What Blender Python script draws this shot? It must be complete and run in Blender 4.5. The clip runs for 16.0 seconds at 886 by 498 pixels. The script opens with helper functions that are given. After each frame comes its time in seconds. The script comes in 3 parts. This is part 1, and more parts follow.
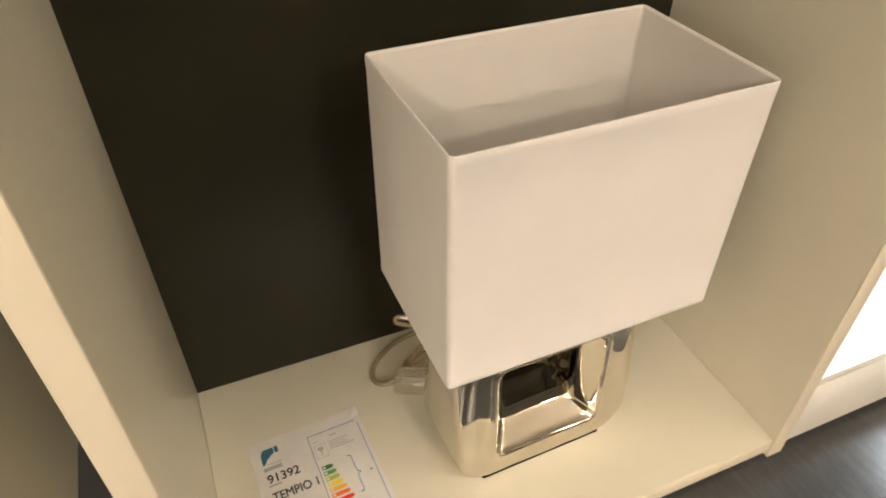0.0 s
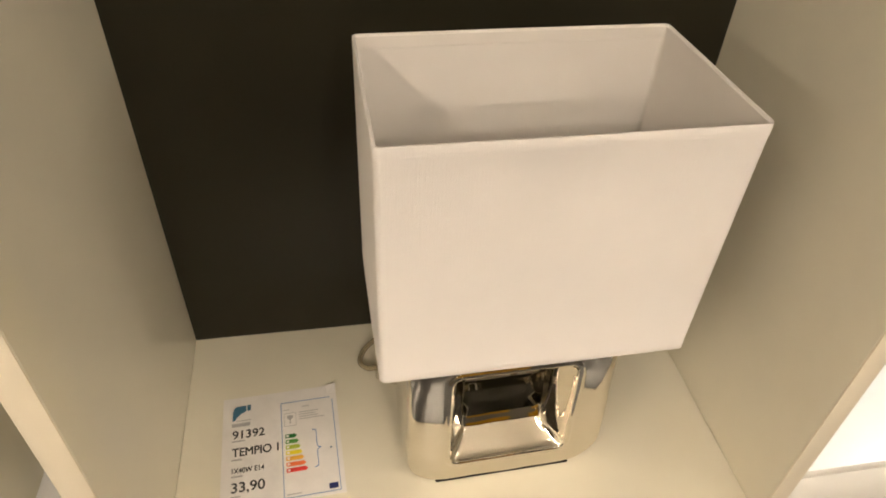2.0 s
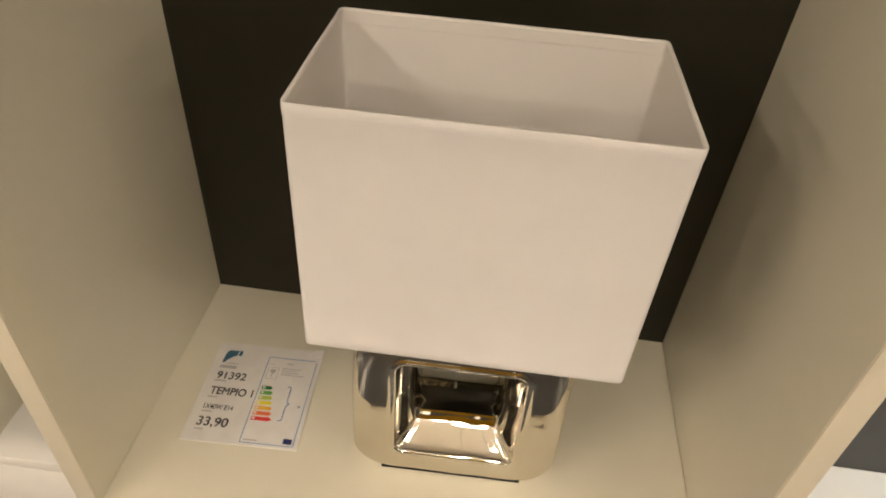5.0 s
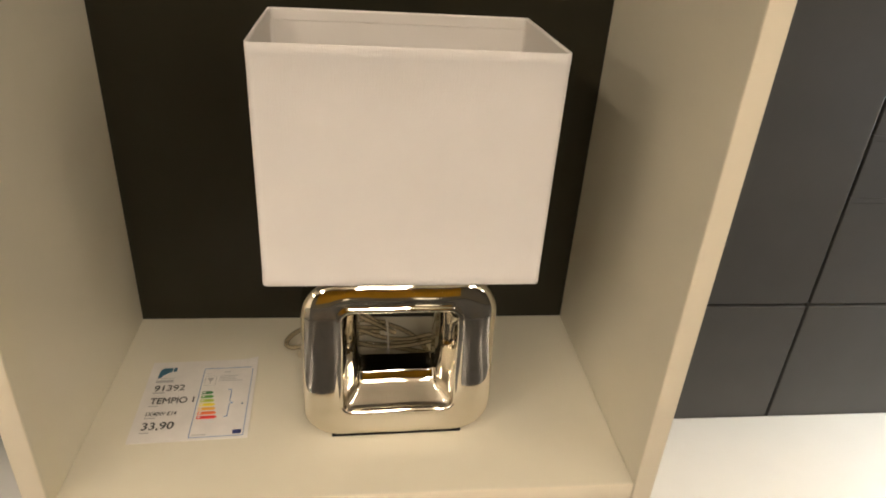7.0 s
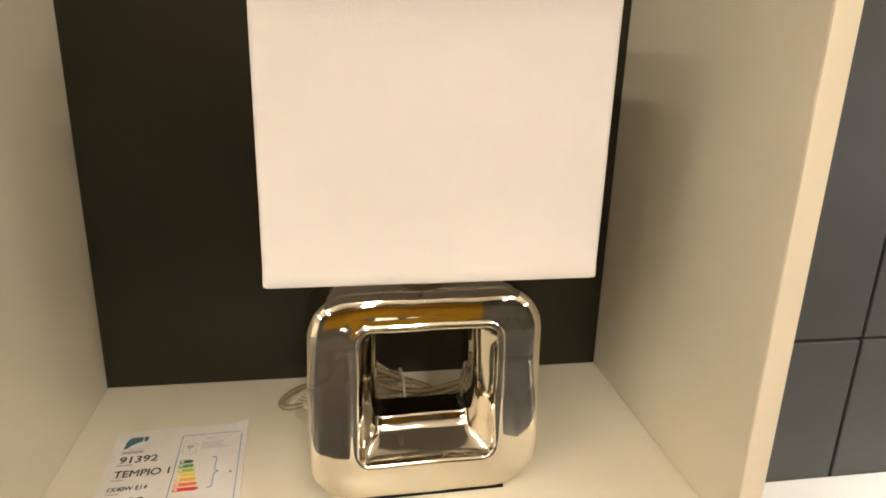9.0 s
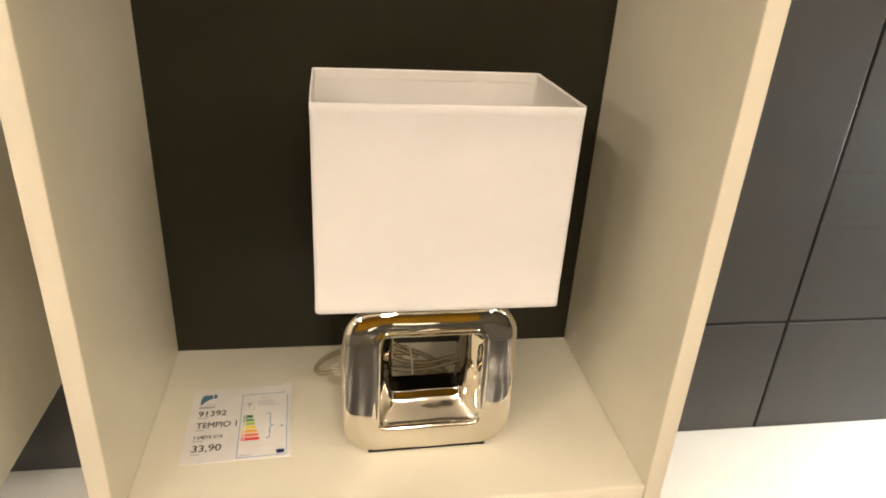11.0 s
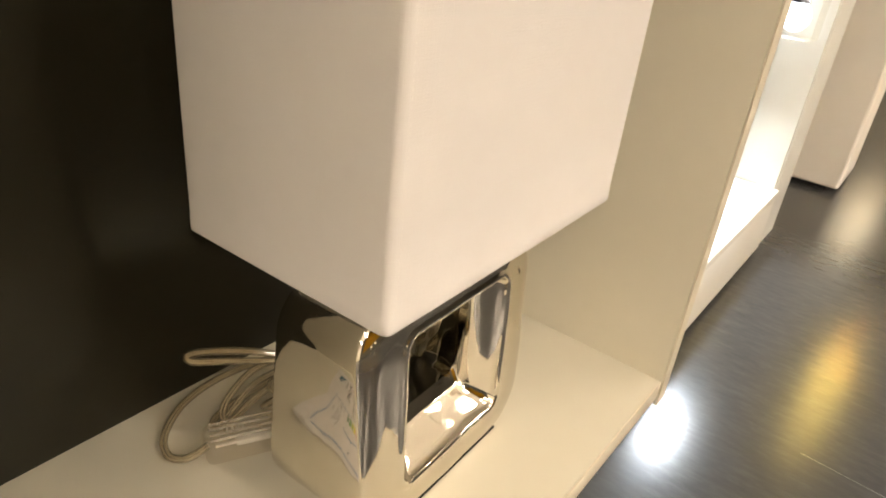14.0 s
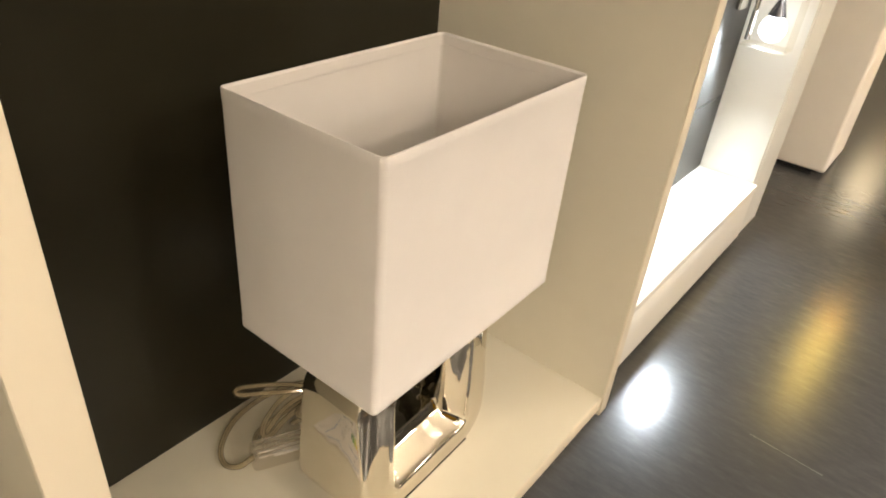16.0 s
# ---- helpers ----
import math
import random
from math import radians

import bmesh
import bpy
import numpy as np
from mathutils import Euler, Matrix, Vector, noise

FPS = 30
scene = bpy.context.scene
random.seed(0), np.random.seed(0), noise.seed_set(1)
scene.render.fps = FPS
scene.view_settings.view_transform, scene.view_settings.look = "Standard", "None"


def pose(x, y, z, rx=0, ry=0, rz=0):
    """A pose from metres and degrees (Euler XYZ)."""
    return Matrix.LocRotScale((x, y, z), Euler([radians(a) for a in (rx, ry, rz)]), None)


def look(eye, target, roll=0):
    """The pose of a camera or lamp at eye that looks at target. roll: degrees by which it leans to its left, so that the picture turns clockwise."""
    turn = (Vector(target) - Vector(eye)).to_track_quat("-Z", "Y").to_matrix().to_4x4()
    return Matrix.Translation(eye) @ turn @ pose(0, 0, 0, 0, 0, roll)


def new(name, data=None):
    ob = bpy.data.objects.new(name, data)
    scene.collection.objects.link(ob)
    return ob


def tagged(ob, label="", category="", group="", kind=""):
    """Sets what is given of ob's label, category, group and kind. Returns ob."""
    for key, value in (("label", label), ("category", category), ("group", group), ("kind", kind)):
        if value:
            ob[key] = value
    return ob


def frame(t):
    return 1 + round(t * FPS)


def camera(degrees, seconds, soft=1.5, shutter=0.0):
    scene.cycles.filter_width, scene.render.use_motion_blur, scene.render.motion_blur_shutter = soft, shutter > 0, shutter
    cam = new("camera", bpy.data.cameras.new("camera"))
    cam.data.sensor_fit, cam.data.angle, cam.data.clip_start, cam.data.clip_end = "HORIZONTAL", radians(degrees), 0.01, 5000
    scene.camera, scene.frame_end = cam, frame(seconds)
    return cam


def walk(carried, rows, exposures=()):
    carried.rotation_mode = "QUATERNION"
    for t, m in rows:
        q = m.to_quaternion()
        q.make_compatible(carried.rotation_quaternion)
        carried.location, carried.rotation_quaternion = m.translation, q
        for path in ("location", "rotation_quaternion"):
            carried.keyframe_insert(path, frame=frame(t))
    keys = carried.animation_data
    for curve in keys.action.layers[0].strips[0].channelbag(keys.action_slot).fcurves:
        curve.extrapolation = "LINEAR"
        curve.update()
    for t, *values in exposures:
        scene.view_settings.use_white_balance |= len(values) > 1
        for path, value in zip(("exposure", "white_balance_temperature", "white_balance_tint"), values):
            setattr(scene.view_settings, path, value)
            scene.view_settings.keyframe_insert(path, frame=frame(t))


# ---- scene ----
cam = camera(67.06, 16.0, 1.9)
PATH = [
    (0, (0.0654, -0.5258, 0.5876), (0.5418, 0.6009, -0.4437), 0.05),
    (0.5, (0.0745, -0.5224, 0.5866), (0.5075, 0.6098, -0.4577), 1.42),
    (1, (0.0937, -0.5321, 0.5877), (0.4633, 0.6160, -0.4637), 1.83),
    (1.5, (0.1317, -0.5471, 0.5880), (0.4386, 0.6263, -0.4556), 2.12),
    (2, (0.1660, -0.5473, 0.5841), (0.4084, 0.6414, -0.4591), 3.01),
    (2.5, (0.2079, -0.5360, 0.5762), (0.3799, 0.6520, -0.4815), 4.19),
    (3, (0.2373, -0.5297, 0.5698), (0.2977, 0.6592, -0.4992), 5.88),
    (3.5, (0.2756, -0.5249, 0.5738), (0.2583, 0.6606, -0.5006), 7.72),
    (3.7, (0.2948, -0.5227, 0.5732), (0.2321, 0.6572, -0.5056), 6.53),
    (5.8, (0.3070, -0.6402, 0.5750), (0.2434, 0.6215, -0.4068), 3.05),
    (6, (0.2941, -0.6646, 0.5705), (0.2859, 0.6088, -0.3981), 3.77),
    (6.2, (0.2909, -0.6901, 0.5557), (0.3449, 0.6015, -0.3870), 3.73),
    (6.5, (0.2885, -0.7158, 0.5304), (0.4200, 0.6125, -0.3520), 3.49),
    (7, (0.2680, -0.7276, 0.4963), (0.4598, 0.6663, -0.2655), 3.94),
    (7.5, (0.2442, -0.7261, 0.4460), (0.4679, 0.6952, -0.2539), 4.21),
    (8, (0.2313, -0.7001, 0.4017), (0.4419, 0.7642, -0.2079), 3.15),
    (8.5, (0.2245, -0.6719, 0.3664), (0.4573, 0.8227, -0.1550), 2.89),
    (9, (0.2331, -0.6732, 0.3612), (0.4924, 0.8287, -0.1258), 1.67),
    (9.2, (0.2234, -0.6905, 0.3662), (0.4889, 0.8181, -0.0958), 1.99),
    (11.3, (0.1997, -0.7876, 0.5332), (0.4507, 0.6139, -0.1967), 3.81),
    (11.5, (0.1771, -0.7859, 0.5277), (0.4818, 0.5969, -0.2172), 4.54),
    (11.6, (0.1649, -0.7842, 0.5226), (0.4970, 0.5903, -0.2260), 4.67),
    (12, (0.1199, -0.7700, 0.5038), (0.5142, 0.5816, -0.2563), 5.06),
    (12.3, (0.0913, -0.7271, 0.4802), (0.5592, 0.6091, -0.2652), 4.44),
    (12.5, (0.0722, -0.6685, 0.4561), (0.6292, 0.6438, -0.2702), 4.94),
    (12.6, (0.0644, -0.6287, 0.4386), (0.6814, 0.6578, -0.2855), 5.58),
    (12.8, (0.0515, -0.5671, 0.4255), (0.7661, 0.6526, -0.3240), 7.02),
    (13, (0.0351, -0.5168, 0.4261), (0.8148, 0.6423, -0.3540), 7.07),
    (13.2, (0.0404, -0.4798, 0.4257), (0.9202, 0.5989, -0.3632), 6.96),
    (13.5, (0.0302, -0.4436, 0.4056), (1.0880, 0.4984, -0.3384), 7.98),
    (13.6, (0.0199, -0.4282, 0.3977), (1.1194, 0.4611, -0.3510), 8.04),
    (14, (0.0005, -0.4041, 0.3748), (1.1577, 0.4087, -0.3737), 6.34),
    (14.2, (-0.0020, -0.4027, 0.3716), (1.1671, 0.3897, -0.3804), 6.41),
    (14.5, (-0.0065, -0.4045, 0.3747), (1.1704, 0.3701, -0.3837), 6.39),
    (15, (-0.0176, -0.4214, 0.4110), (1.1531, 0.3628, -0.3469), 7.19),
    (15.4, (-0.0435, -0.4407, 0.4789), (1.0881, 0.3734, -0.3064), 6.88),
    (15.5, (-0.0489, -0.4453, 0.4933), (1.0726, 0.3695, -0.3056), 6.89),
    (16, (-0.0571, -0.4700, 0.5486), (1.0367, 0.3265, -0.3053), 5.69),
]
EXPOSURES = [(0.0, 0.39), (1.0, 0.40), (2.5, 0.34), (3.5, 0.27), (5.8, 0.04), (7.0, 0.09), (8.5, 0.52), (9.2, 0.55), (11.3, 0.58), (12.3, 0.49), (12.9, 0.20), (13.2, 0.22), (13.5, 0.39), (14.0, 0.50), (15.0, 0.51), (16.0, 0.48)]
walk(cam, [(t, look(eye, target, roll)) for t, eye, target, roll in PATH], EXPOSURES)

# ---- world and light ----
world = bpy.data.worlds.new("world")
scene.world = world
world.use_nodes = True
world.node_tree.nodes["Background"].inputs[0].default_value = (1.0, 0.86, 0.68, 1)
world.node_tree.nodes["Background"].inputs[1].default_value = 0.02

GROUND = -0.372      # shop floor
CEIL = 2.50          # shop ceiling


# round lights hung below the shop ceiling: place and share of the light
CEILING_LIGHTS = [(x, y, round(k * share, 3)) for y, share in ((-1.6, 0.40), (-2.6, 1.05), (-3.6, 1.15)) for x, k in ((-3.0, 1.38), (-1.25, 1.12), (0.5, 0.95), (2.25, 0.85), (4.0, 1.5))]

SPOT = (1.672, -0.089, 0.218)   # lit bulb of the neighbouring wall lamp
AIM = Vector((-0.62, -0.06, -0.55)).normalized()
bulb_light = bpy.data.lights.new("bulb_light", "SPOT")
bulb_light.energy, bulb_light.shadow_soft_size, bulb_light.color = 22.5, 0.022, (0.86, 0.94, 1.0)
bulb_light.spot_size, bulb_light.spot_blend = radians(164), 0.6
new("bulb_light", bulb_light).matrix_world = look(Vector(SPOT) + AIM * 0.036, Vector(SPOT) + AIM)

# ---- materials ----


class Nodes:
    """A small builder for node materials."""

    def __init__(self, name):
        self.mat = bpy.data.materials.new(name)
        self.mat.use_nodes = True
        self.tree = self.mat.node_tree
        self.bsdf = self.tree.nodes["Principled BSDF"]
        self.coord = self.tree.nodes.new("ShaderNodeTexCoord")

    def add(self, kind, **values):
        n = self.tree.nodes.new(kind)
        for k, v in values.items():
            n.inputs[k].default_value = v
        return n

    def link(self, a, b):
        self.tree.links.new(a, b)

    def mapped(self, scale=(1, 1, 1), space="Object"):
        m = self.add("ShaderNodeMapping", Scale=scale)
        self.link(self.coord.outputs[space], m.inputs["Vector"])
        return m.outputs["Vector"]

    def noise(self, scale, detail=4.0, rough=0.55, stretch=(1, 1, 1)):
        n = self.add("ShaderNodeTexNoise", Scale=scale, Detail=detail, Roughness=rough)
        self.link(self.mapped(stretch), n.inputs["Vector"])
        return n.outputs["Fac"]

    def ramp(self, fac, stops):
        r = self.tree.nodes.new("ShaderNodeValToRGB")
        while len(r.color_ramp.elements) < len(stops):
            r.color_ramp.elements.new(0.5)
        for e, (p, c) in zip(r.color_ramp.elements, stops):
            e.position, e.color = p, (*c, 1) if len(c) == 3 else c
        self.link(fac, r.inputs["Fac"])
        return r.outputs["Color"]

    def bump(self, height, strength, distance):
        b = self.add("ShaderNodeBump", Strength=strength, Distance=distance)
        self.link(height, b.inputs["Height"])
        self.link(b.outputs["Normal"], self.bsdf.inputs["Normal"])
        return b

    def set(self, **values):
        for k, v in values.items():
            self.bsdf.inputs[k.replace("_", " ")].default_value = v
        return self


def grey(v):
    return (v, v, v)


def tint(c, k):
    return tuple(min(1.0, a * k) for a in c)


def laminate(name, c, rough=0.42):
    """Melamine board: faint mottling, faint orange-peel relief, scuffs in the gloss."""
    m = Nodes(name)
    m.link(m.ramp(m.noise(9, 5, 0.6), [(0.3, tint(c, 0.975)), (0.7, tint(c, 1.012))]), m.bsdf.inputs["Base Color"])
    m.link(m.ramp(m.noise(35, 6, 0.7), [(0.3, grey(rough - 0.012)), (0.75, grey(rough + 0.018))]), m.bsdf.inputs["Roughness"])
    m.bump(m.noise(900, 2, 0.5), 0.03, 0.0004)
    return m.mat


M_BOARD = laminate("cream_laminate", (0.685, 0.642, 0.518), 0.29)
M_EDGE = laminate("edge_band", (0.73, 0.655, 0.51), 0.34)
M_WHITE = laminate("white_laminate", (0.77, 0.74, 0.675), 0.36)
M_BLOCK = laminate("peach_cream_paint", (0.89, 0.83, 0.735), 0.5)
M_POST = laminate("off_white_laminate", (0.79, 0.775, 0.71), 0.36)


def dark_panel(name, c0, c1, rough, relief, gloss):
    """Satin board, nearly plain, with a cloudy gloss."""
    m = Nodes(name)
    m.link(m.ramp(m.noise(6, 6, 0.65), [(0.3, c0), (0.75, c1)]), m.bsdf.inputs["Base Color"])
    m.link(m.ramp(m.noise(18, 6, 0.7), [(0.3, grey(rough)), (0.75, grey(rough + 0.05))]), m.bsdf.inputs["Roughness"])
    m.bump(m.noise(420, 2, 0.5), relief, 0.0004)
    m.set(Specular_IOR_Level=gloss)
    return m.mat


M_DARK = dark_panel("anthracite_panel", (0.042, 0.0414, 0.0395), (0.054, 0.053, 0.0505), 0.50, 0.05, 0.37)
M_BACK = dark_panel("brown_black_panel", (0.0172, 0.0154, 0.0088), (0.0228, 0.0207, 0.0124), 0.28, 0.02, 0.23)
M_GAP = Nodes("dark_gap").set(Base_Color=(0.008, 0.008, 0.008, 1), Roughness=0.8).mat


def fabric():
    """Woven white cotton on a stiff backing."""
    m = Nodes("white_shade_fabric")
    c = (0.70, 0.665, 0.632)
    m.link(m.ramp(m.noise(14, 4, 0.6), [(0.3, tint(c, 0.97)), (0.7, tint(c, 1.02))]), m.bsdf.inputs["Base Color"])
    a = m.add("ShaderNodeTexNoise", Scale=60.0, Detail=3.0)
    m.link(m.mapped((1, 1, 30)), a.inputs["Vector"])
    b = m.add("ShaderNodeTexNoise", Scale=60.0, Detail=3.0)
    m.link(m.mapped((30, 30, 1)), b.inputs["Vector"])
    s = m.tree.nodes.new("ShaderNodeMath")
    m.link(a.outputs["Fac"], s.inputs[0])
    m.link(b.outputs["Fac"], s.inputs[1])
    m.bump(s.outputs[0], 0.22, 0.0008)
    m.set(Roughness=0.85, Specular_IOR_Level=0.25, Sheen_Weight=0.15)
    thin = m.add("ShaderNodeBsdfTranslucent", Color=(0.8, 0.72, 0.6, 1))
    mix = m.add("ShaderNodeMixShader", Fac=0.05)
    m.link(m.bsdf.outputs[0], mix.inputs[1])
    m.link(thin.outputs[0], mix.inputs[2])
    m.link(mix.outputs[0], m.tree.nodes["Material Output"].inputs["Surface"])
    return m.mat


def plain(name, c, rough=0.5, metal=0.0, **more):
    m = Nodes(name)
    m.link(m.ramp(m.noise(40, 4, 0.6), [(0.3, tint(c, 0.93)), (0.7, tint(c, 1.05))]), m.bsdf.inputs["Base Color"])
    m.set(Roughness=rough, Metallic=metal, **more)
    return m.mat


M_SHADE = fabric()
M_LINING = Nodes("shade_lining").set(Base_Color=(0.62, 0.585, 0.545, 1), Roughness=0.6).mat
M_THREAD = Nodes("thread").set(Base_Color=(0.74, 0.70, 0.655, 1), Roughness=0.9).mat


def chrome():
    """Silver-glazed ceramic: mirror gloss with the slow waves of a hand-dipped glaze."""
    m = Nodes("silver_glaze")
    m.set(Metallic=1.0)
    m.link(m.ramp(m.noise(12, 4, 0.6), [(0.3, (0.60, 0.56, 0.475)), (0.7, (0.66, 0.62, 0.54))]), m.bsdf.inputs["Base Color"])
    m.link(m.ramp(m.noise(60, 5, 0.7), [(0.35, grey(0.035)), (0.8, grey(0.085))]), m.bsdf.inputs["Roughness"])
    m.bump(m.noise(26, 2, 0.45), 0.09, 0.004)
    return m.mat


M_CHROME = chrome()


M_STEEL = plain("polished_steel", (0.72, 0.70, 0.66), 0.15, 1.0)
M_CAP = plain("dark_chrome", (0.22, 0.24, 0.28), 0.22, 0.9)
M_FELT = plain("black_felt", (0.006, 0.006, 0.006), 0.95, Specular_IOR_Level=0.1)
M_CARD = plain("white_card", (0.72, 0.69, 0.655), 0.32)


def clear_plastic(name, c, see_through, gloss):
    """Thin clear plastic: mostly seen through, with a faint milky body and a wet gloss."""
    m = Nodes(name)
    m.link(m.ramp(m.noise(90, 4, 0.6), [(0.3, tint(c, 0.9)), (0.7, tint(c, 1.05))]), m.bsdf.inputs["Base Color"])
    m.set(Roughness=gloss, Specular_IOR_Level=0.9, IOR=1.5)
    gone = m.add("ShaderNodeBsdfTransparent", Color=(0.97, 0.955, 0.92, 1))
    mix = m.add("ShaderNodeMixShader", Fac=1 - see_through)
    m.link(gone.outputs[0], mix.inputs[1])
    m.link(m.bsdf.outputs[0], mix.inputs[2])
    m.link(mix.outputs[0], m.tree.nodes["Material Output"].inputs["Surface"])
    return m.mat


M_CABLE = clear_plastic("clear_cable", (0.42, 0.355, 0.225), 0.60, 0.06)
M_CLEAR = clear_plastic("clear_plastic", (0.92, 0.87, 0.77), 0.90, 0.05)
M_RIDGE = clear_plastic("moulded_ridge", (0.92, 0.87, 0.77), 0.74, 0.08)
M_PANE = clear_plastic("clear_glass", (0.5, 0.5, 0.5), 0.95, 0.02)
M_CORE = plain("tinned_core", (0.78, 0.67, 0.47), 0.3, 0.6)
M_TIE = plain("white_tie", (0.75, 0.72, 0.66), 0.5)
M_PORCELAIN = plain("socket_bronze", (0.46, 0.41, 0.33), 0.28, 0.9)


def polished_floor():
    """Dark polished floor: cloudy tone, fine directional scratches, worn gloss."""
    m = Nodes("polished_floor")
    m.link(m.ramp(m.noise(26, 9, 0.72, (3.2, 0.8, 1)), [(0.28, (0.038, 0.0377, 0.0376)), (0.52, (0.048, 0.0475, 0.0472)), (0.78, (0.064, 0.0633, 0.0625))]), m.bsdf.inputs["Base Color"])
    m.link(m.ramp(m.noise(22, 9, 0.7, (3, 0.8, 1)), [(0.3, grey(0.19)), (0.75, grey(0.25))]), m.bsdf.inputs["Roughness"])
    m.bump(m.noise(110, 7, 0.75, (4, 0.8, 1)), 0.045, 0.0008)
    m.set(Specular_IOR_Level=0.30)
    return m.mat


M_FLOOR = polished_floor()
# colour of the unseen panel that gives the glaze its gold reflection
M_AMBER_PANEL = plain("amber_panel", (0.20, 0.106, 0.004), 0.8, Specular_IOR_Level=0.12)
M_GREYWALL = plain("grey_wall_paint", (0.055, 0.050, 0.040), 0.8)
M_PLASTER = plain("ceiling_plaster", (0.80, 0.74, 0.64), 0.9)


M_SCUFF = plain("scuffed_polish", (0.12, 0.118, 0.113), 0.6)


def ink(name, c):
    return Nodes(name).set(Base_Color=(*c, 1), Roughness=0.35).mat


M_BLACK = ink("black_ink", (0.03, 0.03, 0.03))
M_GREYINK = ink("grey_ink", (0.42, 0.41, 0.40))
M_BLUE = ink("blue_ink", (0.11, 0.235, 0.44))
M_TEAL = ink("slate_blue_ink", (0.045, 0.135, 0.20))
M_NAVY = ink("navy_ink", (0.02, 0.03, 0.12))
ARROWS = [(0.02, 0.15, 0.035), (0.10, 0.30, 0.06), (0.42, 0.50, 0.05), (0.80, 0.66, 0.03), (0.80, 0.42, 0.05), (0.78, 0.17, 0.05), (0.72, 0.045, 0.035)]
M_ARROWS = [ink("arrow_ink", c) for c in ARROWS]


def glow(name, c, strength):
    m = Nodes(name)
    m.set(Base_Color=(*c, 1), Emission_Color=(*c, 1), Emission_Strength=strength)
    return m.mat


M_BULB = glow("lit_bulb", (0.93, 0.98, 1.0), 4.6)
M_AMBER = glow("lit_amber_glass", (1.0, 0.69, 0.13), 22.0)
M_PEARL = glow("lit_pearl_glass", (1.0, 0.86, 0.62), 6.5)
# glow of the unseen globes whose only use is their glint in the glaze
M_GLOBE = glow("glint_globe_glow", (1.0, 0.9, 0.72), 1.6)
LIGHT_GLOW = 80.0
M_DIFFUSER = {k: glow("lit_diffuser", (1.0, 0.867, 0.720), LIGHT_GLOW * k) for k in sorted({k for x, y, k in CEILING_LIGHTS})}

# ---- mesh helpers ----


def obj(name, bm, mat, parent=None, smooth=True):
    me = bpy.data.meshes.new(name)
    bm.normal_update()
    bm.to_mesh(me)
    bm.free()
    me.materials.append(mat)
    if smooth:
        for p in me.polygons:
            p.use_smooth = True
        me.set_sharp_from_angle(angle=radians(32))
    ob = new(name, me)
    if parent:
        ob.parent = parent
    return ob


def part(name, bm, material, parent, label="", smooth=True):
    ob = obj(name, bm, material, parent, smooth)
    if label:
        tagged(ob, label)
    return ob


def empty(name, at=(0, 0, 0)):
    ob = new(name)
    ob.location = at
    ob.empty_display_size = 0.05
    return ob


def box(x0, x1, y0, y1, z0, z1, bevel=0.0, segments=2, bm=None):
    out = bm or bmesh.new()
    r = bmesh.ops.create_cube(out, size=1.0)
    vs = r["verts"]
    for v in vs:
        v.co = Vector((x0 + (v.co.x + 0.5) * (x1 - x0), y0 + (v.co.y + 0.5) * (y1 - y0), z0 + (v.co.z + 0.5) * (z1 - z0)))
    if bevel:
        es = list({e for v in vs for e in v.link_edges})
        bmesh.ops.bevel(out, geom=es, offset=bevel, segments=segments, affect="EDGES", profile=0.5)
    return out


def cylinder(p, q, r, r2=None, n=24, bm=None):
    out = bm or bmesh.new()
    p, q = Vector(p), Vector(q)
    m = Matrix.Translation((p + q) / 2) @ (q - p).to_track_quat("Z", "Y").to_matrix().to_4x4()
    bmesh.ops.create_cone(out, cap_ends=True, segments=n, radius1=r, radius2=r if r2 is None else r2, depth=(q - p).length, matrix=m)
    return out


def lathe(profile, n=32, at=(0, 0, 0)):
    """Rings of (radius, z) turned round the upright axis."""
    bm = bmesh.new()
    rings = [[bm.verts.new((at[0] + r * math.cos(2 * math.pi * i / n), at[1] + r * math.sin(2 * math.pi * i / n), at[2] + z)) for i in range(n)] for r, z in profile]
    for a, b in zip(rings, rings[1:]):
        for i in range(n):
            bm.faces.new((a[i], a[(i + 1) % n], b[(i + 1) % n], b[i]))
    return bm


def tube(points, r, n=10, closed=False):
    """A round strand along a smooth line through the points."""
    pts = [Vector(p) for p in points]
    line, k = [], 8
    m = len(pts)
    for i in range(m if closed else m - 1):
        p0 = pts[(i - 1) % m] if closed or i > 0 else pts[i]
        p1, p2 = pts[i], pts[(i + 1) % m]
        p3 = pts[(i + 2) % m] if closed or i + 2 < m else p2
        for j in range(k):
            t = j / k
            line.append(0.5 * ((2 * p1) + (p2 - p0) * t + (2 * p0 - 5 * p1 + 4 * p2 - p3) * t * t + (3 * p1 - p0 - 3 * p2 + p3) * t ** 3))
    if not closed:
        line.append(pts[-1])
    bm = bmesh.new()
    rings, up = [], Vector((0, 0, 1))
    c = len(line)
    for i, p in enumerate(line):
        d = (line[(i + 1) % c] - line[i - 1]) if closed or 0 < i < c - 1 else (line[min(i + 1, c - 1)] - line[max(i - 1, 0)])
        d.normalize()
        a = (up - d * up.dot(d))
        a = a.normalized() if a.length > 1e-4 else Vector((1, 0, 0))
        b = d.cross(a)
        up = a
        rings.append([bm.verts.new(p + r * (math.cos(2 * math.pi * j / n) * a + math.sin(2 * math.pi * j / n) * b)) for j in range(n)])
    pairs = list(zip(rings, rings[1:])) + ([(rings[-1], rings[0])] if closed else [])
    for a, b in pairs:
        for j in range(n):
            bm.faces.new((a[j], a[(j + 1) % n], b[(j + 1) % n], b[j]))
    if not closed:
        bm.faces.new(rings[0][::-1])
        bm.faces.new(rings[-1])
    return bm


